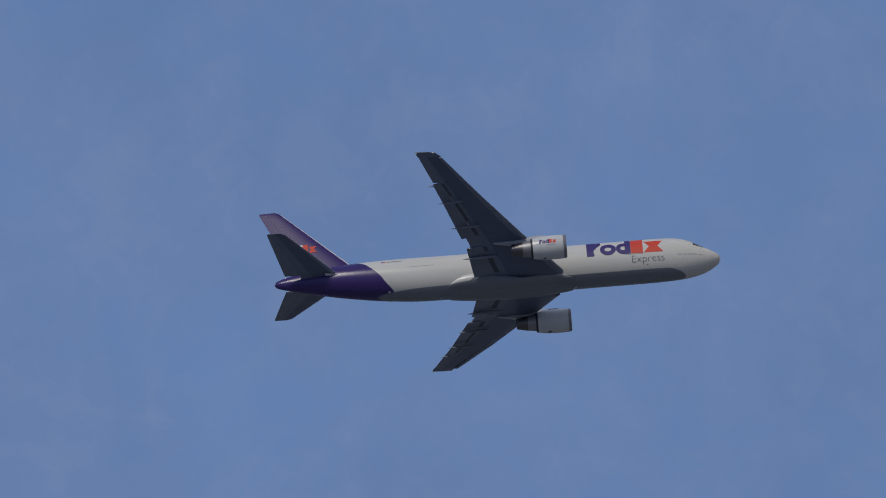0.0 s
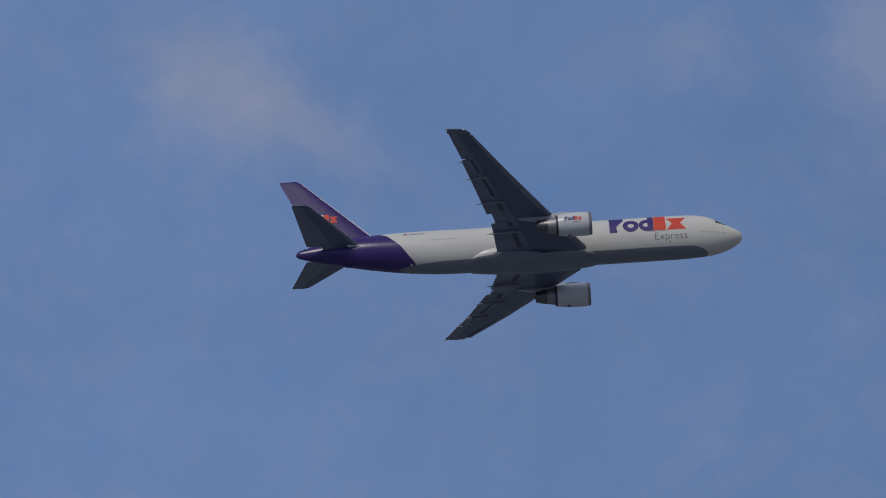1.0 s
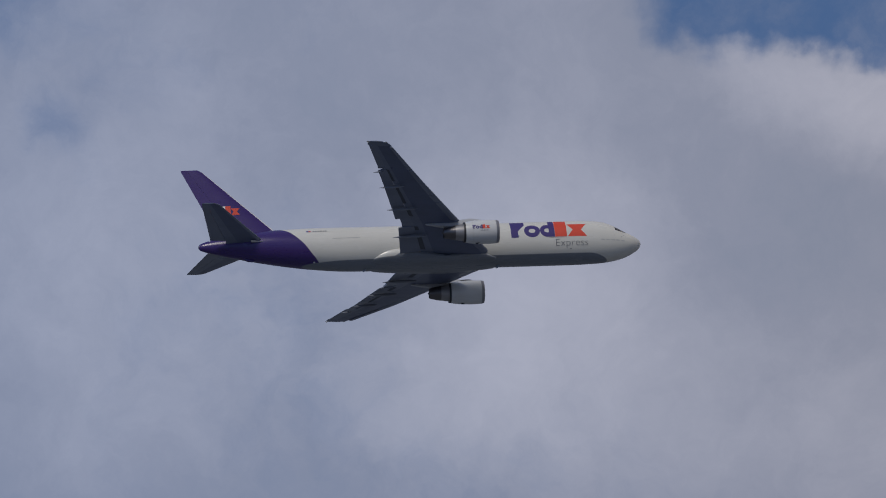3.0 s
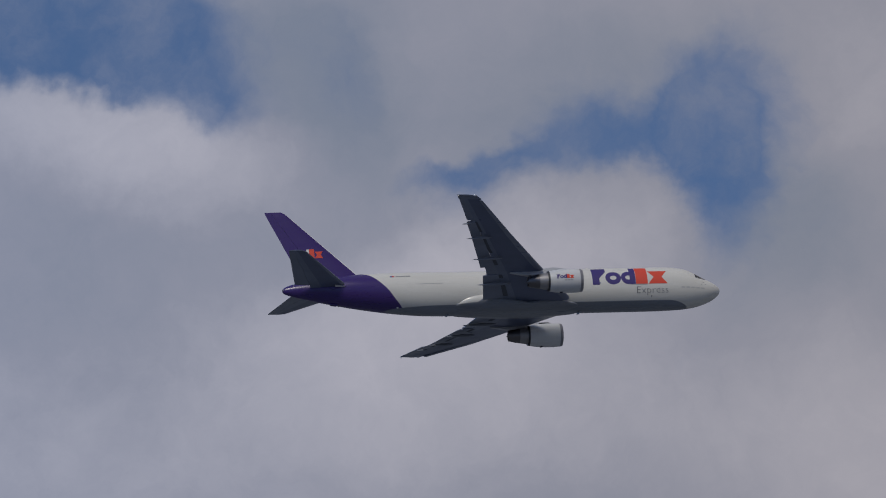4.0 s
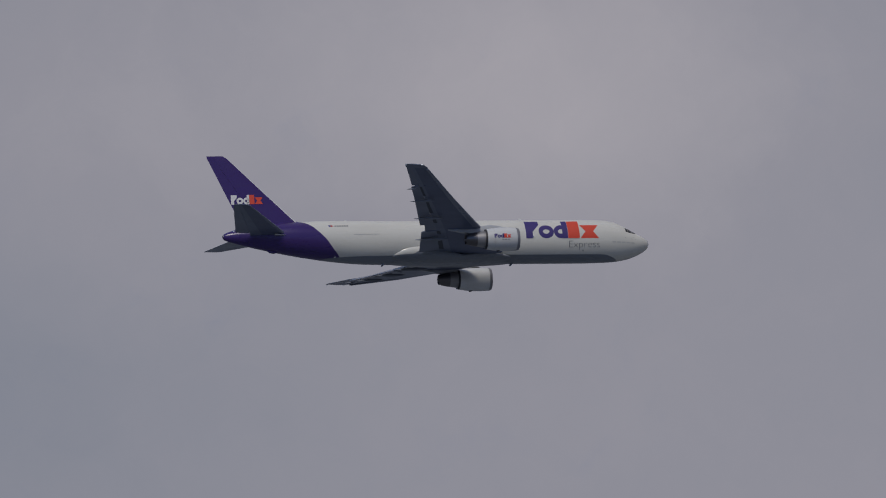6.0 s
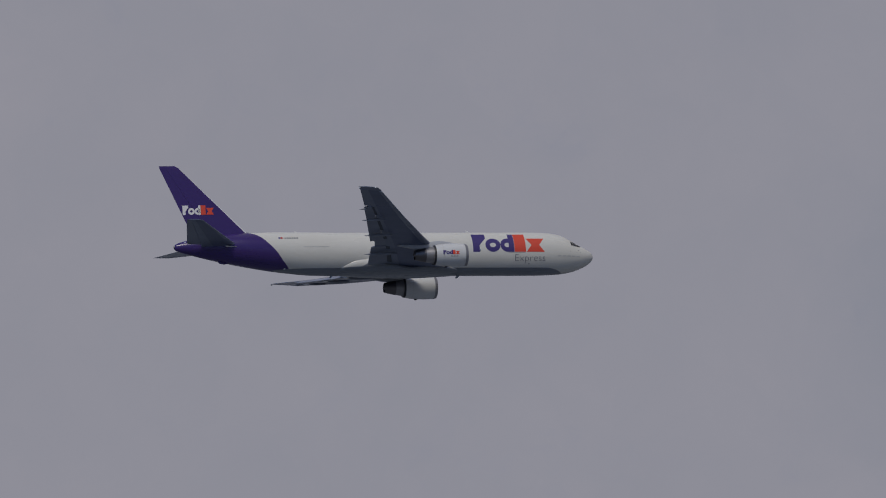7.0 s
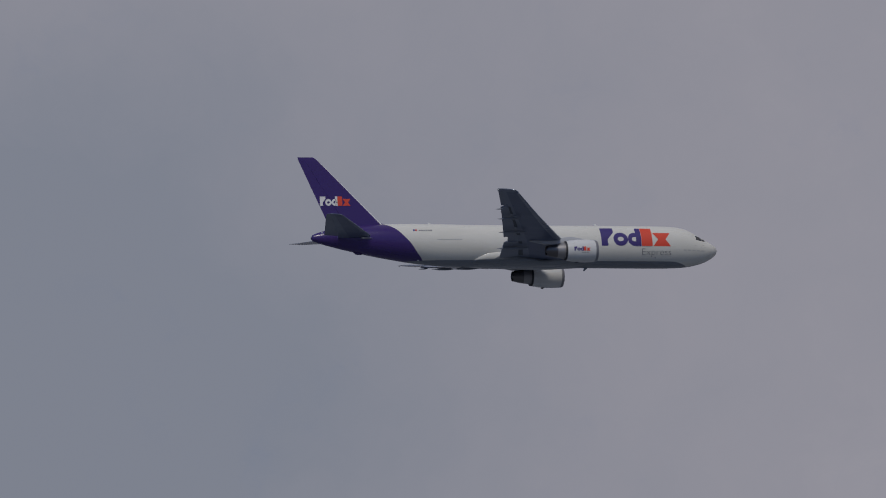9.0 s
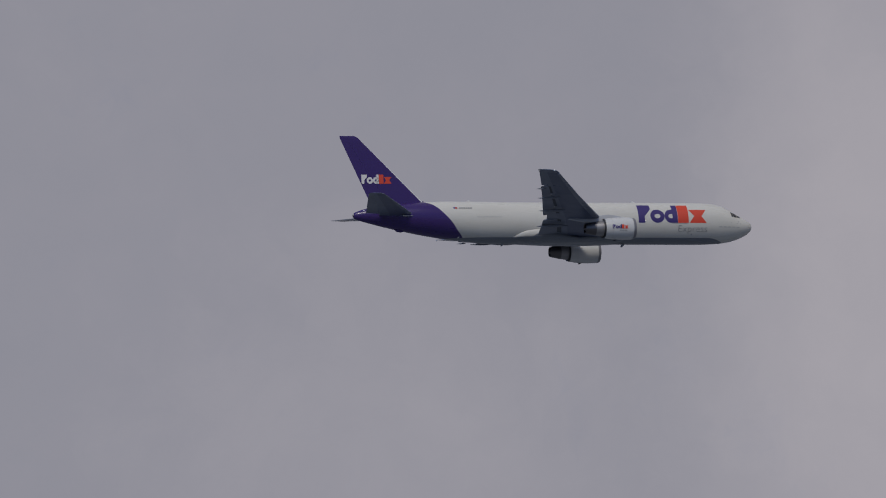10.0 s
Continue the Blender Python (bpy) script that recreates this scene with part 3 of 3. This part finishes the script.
def build_wing(plane, side):
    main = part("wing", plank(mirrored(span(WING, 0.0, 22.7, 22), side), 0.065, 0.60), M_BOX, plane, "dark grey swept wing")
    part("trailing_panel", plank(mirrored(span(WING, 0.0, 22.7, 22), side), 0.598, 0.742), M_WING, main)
    tip = part("wing_tip", plank(mirrored(span(WING, 22.7, 23.55, 4), side), 0.065, 1.0), M_WING, main)
    # leading edge slats with a slim gap
    for y0, y1 in ((3.0, 7.2), (8.7, 13.4), (13.5, 18.3), (18.4, 22.65)):
        part("slat", plank(mirrored([(y, a - 0.1, z - 0.2, c, t, w) for y, a, z, c, t, w in span(WING, y0, y1, 4)], side), 0.0, 0.14, -14), M_FLAP, main, "lowered leading edge slat")
    for y0, y1 in ((0.4, 3.0), (7.2, 8.7), (22.65, 23.55)):
        part("leading_edge", plank(mirrored(span(WING, y0, y1, 3), side), 0.0, 0.068), M_WING, main)
    # flaps and ailerons
    for name, y0, y1, a, b, droop, drop in (("inboard_flap", 2.6, 7.35, 0.745, 0.985, 10, (0.006, 0.006)),
                                            ("inboard_aileron", 7.45, 9.0, 0.745, 0.925, 6, (0.004, 0.0)),
                                            ("outboard_flap", 9.05, 18.3, 0.745, 0.99, 10, (0.014, 0.006)),
                                            ("outboard_aileron", 18.4, 22.68, 0.743, 0.97, 1, (0.0, 0.0))):
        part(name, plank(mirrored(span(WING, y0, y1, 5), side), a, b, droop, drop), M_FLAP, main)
    # solid dark strips on the skin, coloured as the shade in open slots
    for y0, y1 in ((2.9, 5.3), (6.6, 7.3), (9.3, 10.7), (11.8, 15.2), (16.1, 18.2)):
        part("flap_slot_shade", plank(mirrored([(y, s, z - 0.012, c, t * 1.03, w) for y, s, z, c, t, w in span(WING, y0, y1, 3)], side), 0.68, 0.752), M_SLOTSHADE, main, "dark strip for the shade in the slot ahead of the flap")
    # canoe fairings over the flap tracks
    for y, length, fat in ((5.9, 4.2, 0.85), (11.2, 3.7, 0.75), (15.5, 3.1, 0.65), (18.35, 1.3, 0.4)):
        st = between(WING, y)
        s1 = st[1] + st[3] * 1.0 + 0.55
        rings = []
        for i in range(15):
            u = i / 14
            r = fat * (0.03 + 0.21 * math.sin(math.pi * u ** 0.75) ** 0.9) if 0 < u < 1 else 0.02
            s = s1 - length * (1 - u)
            zz = st[2] - 0.035 * st[3] - 0.10 - 0.12 * u
            rings.append([(MID - s, side * y + 0.75 * r * math.cos(2 * math.pi * k / 14), zz + 1.05 * r * math.sin(2 * math.pi * k / 14)) for k in range(14)])
        part("flap_track_fairing", loft(rings), M_FAIRING, main, "pale canoe-shaped fairing")
    # lights at the tip
    p = between(WING, 23.3)
    bm = bmesh.new()
    bmesh.ops.create_uvsphere(bm, u_segments=12, v_segments=8, radius=0.13, matrix=Matrix.Translation((MID - p[1] - 0.25, side * 23.38, p[2] + 0.02)) @ Matrix.Diagonal((1.8, 1, 0.7, 1)))
    part("navigation_light", bm, M_METAL, main, "small clear lamp cover")
    p = between(WING, 23.4)
    bm = bmesh.new()
    bmesh.ops.create_uvsphere(bm, u_segments=12, v_segments=8, radius=0.09, matrix=Matrix.Translation((MID - p[1] - p[3] + 0.1, side * 23.45, p[2])))
    part("strobe_light", bm, M_EDGE, main, "small pale lamp cover at the trailing tip")
    return main


def build_engine(plane, side):
    y, z, s = side * ENGINE_Y, ENGINE_Z, ENGINE_S
    axis = (y, z)
    cowl = part("fan_cowl", turned([(s + 0.12, 1.24), (s + 0.02, 1.30), (s + 0.16, 1.37), (s + 0.5, 1.42), (s + 1.3, 1.455), (s + 2.4, 1.44), (s + 3.3, 1.36),
                                    (s + 4.0, 1.24), (s + 4.25, 1.18), (s + 4.2, 1.14), (s + 3.4, 1.10)], axis), M_WHITE, plane, "white fan cowl of the turbofan")
    part("inlet_lip", turned([(s + 0.30, 1.20), (s + 0.08, 1.215), (s - 0.03, 1.27), (s - 0.02, 1.315), (s + 0.10, 1.372), (s + 0.34, 1.412)], axis), M_LIP, cowl, "dull metal inlet lip")
    part("inlet_duct", turned([(s + 0.28, 1.2), (s + 1.0, 1.18), (s + 1.25, 0.4), (s + 0.75, 0.02)], axis), M_DARK, cowl)
    core = part("core_cowl", turned([(s + 3.5, 1.05), (s + 4.5, 1.0), (s + 5.25, 0.88)], axis), M_CORE, cowl, "grey metal core cowl")
    part("exhaust_nozzle", turned([(s + 5.24, 0.9), (s + 5.9, 0.78), (s + 6.6, 0.62), (s + 6.55, 0.57), (s + 5.8, 0.5)], axis), M_HOT, core, "dark heat-stained nozzle")
    part("reverser_edge", turned([(s + 4.02, 1.243), (s + 4.262, 1.186), (s + 4.24, 1.13)], axis), M_DARK, cowl, "dark rim of the thrust reverser")
    part("latch_bump", loft([[(MID - s - 1.3 - u * 1.5, y - side * 0.45 + 0.16 * a * w, z + 1.36 + 0.16 * b * w) for a, b in ((-1, 0), (-0.6, 0.8), (0.6, 0.8), (1, 0))]
                             for u, w in ((0, 0.3), (0.2, 1), (0.8, 1), (1, 0.3))]), M_DARK, cowl)
    part("exhaust_plug", turned([(s + 5.8, 0.45), (s + 6.5, 0.3), (s + 6.8, 0.03)], axis), M_HOT, core)
    part("fan_duct", turned([(s + 3.5, 1.1), (s + 3.45, 0.9)], axis), M_DARK, cowl)
    # panel seams round the cowl
    for u, r in ((3.15, 1.395),):
        part("cowl_seam", turned([(s + u, r), (s + u + 0.03, r)], axis), M_GHOST, cowl)
    # strake and the drain under the cowl
    part("drain_mast", loft([[(MID - s - 2.6 + a, y + b, z - 1.44) for a, b in ((0.25, 0), (0, 0.04), (-0.25, 0), (0, -0.04))],
                             [(MID - s - 2.75 + a, y + b, z - 1.6) for a, b in ((0.12, 0), (0, 0.02), (-0.12, 0), (0, -0.02))]]), M_DARK, cowl)

    # small word on the cowl as plain blocks
    def cowl_skin(st, h, sd):
        r = interp((0.0, 0.5, 1.3, 2.4, 3.4, 4.2), (1.37, 1.42, 1.455, 1.44, 1.35, 1.20), st - s) + 0.012
        return Vector((MID - st, y + sd * math.sqrt(max(0.01, r * r - h * h)), z + h))
    for sd in (side,):
        base, way = (3.25, -1) if sd == -1 else (1.15, 1)
        house_mark(cowl, cowl_skin, sd, s + base, s + base + way * 2.1, -0.26, 0.28, M_LETTER, M_ORANGE)
        for k in range(3):
            a = s + base + way * (0.95 + 0.34 * k)
            part("lettering_bar", patch(box_shape(a, a + way * 0.25, -0.52, -0.40), sd, cowl_skin, 2, 1), M_FAINT, cowl)
    # pylon
    rings = []
    wing_at = between(WING, ENGINE_Y)
    for u in np.linspace(0, 1, 9):
        st = s + 1.5 + u * 7.2
        top = interp((0, 0.25, 0.5, 1.0), (z + 1.52, z + 1.80, wing_at[2] + 0.05, wing_at[2] - 0.2), u)
        low = interp((0, 0.3, 0.6, 1.0), (z + 1.38, z + 0.95, z + 0.75, wing_at[2] - 0.32), u)
        w = 0.05 + 0.22 * math.sin(math.pi * (0.12 + 0.8 * u))
        rings.append([(MID - st, y + a * w, low + (top - low) * b) for a, b in ((-1, 0), (-1, 0.75), (-0.55, 1), (0.55, 1), (1, 0.75), (1, 0))])
    part("pylon", loft(rings), M_PYLON, plane, "grey engine pylon under the wing")
    return cowl


def build_tail(plane):
    for side in (-1, 1):
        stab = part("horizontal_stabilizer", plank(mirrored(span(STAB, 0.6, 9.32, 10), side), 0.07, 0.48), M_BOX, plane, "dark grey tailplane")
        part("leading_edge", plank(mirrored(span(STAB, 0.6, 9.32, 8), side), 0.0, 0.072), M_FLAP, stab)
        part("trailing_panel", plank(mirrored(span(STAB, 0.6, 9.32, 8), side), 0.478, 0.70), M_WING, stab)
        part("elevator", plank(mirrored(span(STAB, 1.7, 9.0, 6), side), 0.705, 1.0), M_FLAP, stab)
        part("stabilizer_tip", plank(mirrored(span(STAB, 9.0, 9.32, 2), side), 0.70, 1.0), M_WING, stab)
        part("root_strake", loft([[(MID - 45.8 - u * 1.7, side * (1.72 + 0.25 * u + a), 0.58 + b) for a, b in ((-0.3, 0), (0, 0.10 * u + 0.01), (0.28 * u + 0.02, 0), (0, -0.10 * u - 0.01))]
                                  for u in (0, 0.5, 1)]), M_EDGE, stab, "pale strake at the tailplane root")
    fin = part("vertical_fin", plank(span(FIN, 1.6, 11.38, 10), 0.04, 0.68, upright=True), M_PURPLE, plane, "purple swept tail fin")
    # pale paint along the leading edge stands for a sun glint on metal
    part("fin_leading_edge", plank(span(FIN, 2.6, 11.1, 8), 0.0, 0.042, upright=True), M_EDGE, fin, "leading edge painted pale for a sun glint")
    part("rudder", plank(span(FIN, 2.7, 11.1, 8), 0.685, 1.0, upright=True), M_PURPLE, fin)
    part("fin_tip", plank(span(FIN, 11.1, 11.38, 2), 0.68, 1.0, upright=True), M_PURPLE, fin)
    rings = []
    for u in np.linspace(0, 1, 8):
        st = 42.7 + 2.5 * u
        rings.append([(MID - st, a * (0.03 + 0.2 * u), 2.45 + b * (0.20 + 0.72 * u ** 2.4)) for a, b in ((-1, 0), (-0.4, 0.7), (0, 1), (0.4, 0.7), (1, 0))])
    part("dorsal_fillet", loft(rings), M_PURPLE, fin)

    def fin_skin(st, h, sd):
        row = between(FIN, h)
        x = max(0.02, min(0.98, (st - row[1]) / row[3]))
        t = row[4]
        half = 5 * t * (0.2969 * math.sqrt(x) - 0.126 * x - 0.3516 * x ** 2 + 0.2843 * x ** 3 - 0.1015 * x ** 4)
        return Vector((MID - st, (sd * half + 0.018 * 4 * x * (1 - x)) * row[3] + sd * 0.03, h))
    for sd in (-1, 1):
        s0, way = (52.25, -1) if sd == -1 else (48.35, 1)
        house_mark(fin, fin_skin, sd, s0, s0 + way * 3.95, 5.1, 6.3, M_PALE, M_ORANGE)
    part("tail_skid", loft([[(MID - st, w * a, hull_at(st)[1] + 0.12 - d * b) for a, b in ((-1, 0), (-0.7, 1), (0.7, 1), (1, 0))]
                            for st, w, d in ((46.9, 0.08, 0.10), (47.3, 0.16, 0.30), (47.9, 0.16, 0.34), (48.2, 0.10, 0.16))]), M_PURPLE, plane)
    # metal bead added beside the tail cone to give a small glint
    bm = bmesh.new()
    bmesh.ops.create_uvsphere(bm, u_segments=10, v_segments=6, radius=0.12, matrix=Matrix.Translation((MID - 52.3, -0.48, 1.45)))
    part("tail_glint", bm, M_METAL, plane, "small metal bead added for a glint at the tail")
    bm = turned([(53.45, 0.26), (53.62, 0.2), (53.66, 0.12), (53.6, 0.05)], (0, 0.92), 20)
    part("exhaust_port", bm, M_HOT, plane, "metal exhaust at the tail cone")


def build_airplane():
    plane = new("cargo_airplane")
    tagged(plane, "white and purple twin-engine cargo jet in flight, flaps slightly lowered", "airplane")
    build_fuselage(plane)
    for side in (-1, 1):
        build_wing(plane, side)
        build_engine(plane, side)
    build_tail(plane)
    return plane


airplane = build_airplane()


def motions():
    walk(airplane, [
        (0, pose(-0.11, 2259.04, 481.76, -22.06, -4.58, -0.65)),
        (0.5, pose(50.99, 2256.31, 480.89, -21.36, -4.43, -0.73)),
        (1, pose(102.09, 2253.55, 480.13, -20.53, -4.07, -0.74)),
        (1.5, pose(153.11, 2250.72, 479.58, -19.32, -3.63, -0.78)),
        (2, pose(204.02, 2247.79, 479.31, -18.07, -3.32, -0.91)),
        (2.2, pose(224.45, 2246.63, 479.25, -17.65, -3.33, -1.02)),
        (3.3, pose(336.35, 2241.17, 479.93, -14.80, -3.36, -0.22)),
        (3.5, pose(356.61, 2240.47, 480.24, -14.27, -3.30, -0.27)),
        (4, pose(407.48, 2238.78, 481.17, -12.90, -3.35, -0.64)),
        (4.5, pose(458.31, 2236.99, 482.33, -11.37, -3.22, -1.02)),
        (5, pose(509.18, 2235.07, 483.65, -9.76, -3.06, -1.56)),
        (5.5, pose(560.03, 2233.00, 485.16, -8.18, -3.01, -2.11)),
        (6, pose(610.96, 2230.72, 486.92, -6.73, -3.03, -2.74)),
        (6.2, pose(631.33, 2229.78, 487.63, -6.16, -3.02, -2.99)),
        (7.3, pose(743.69, 2223.81, 492.25, -2.64, -3.01, -4.16)),
        (7.5, pose(764.20, 2222.37, 493.09, -2.25, -2.94, -4.41)),
        (8, pose(815.29, 2218.51, 495.39, -1.45, -2.77, -5.10)),
        (8.5, pose(866.52, 2214.35, 497.77, -1.01, -2.73, -5.87)),
        (9, pose(917.83, 2209.84, 500.37, -0.65, -2.81, -6.71)),
        (9.5, pose(969.23, 2205.05, 503.11, -0.25, -2.95, -7.53)),
        (10, pose(1020.86, 2199.91, 506.01, 0.15, -3.12, -8.31)),
    ])


motions()
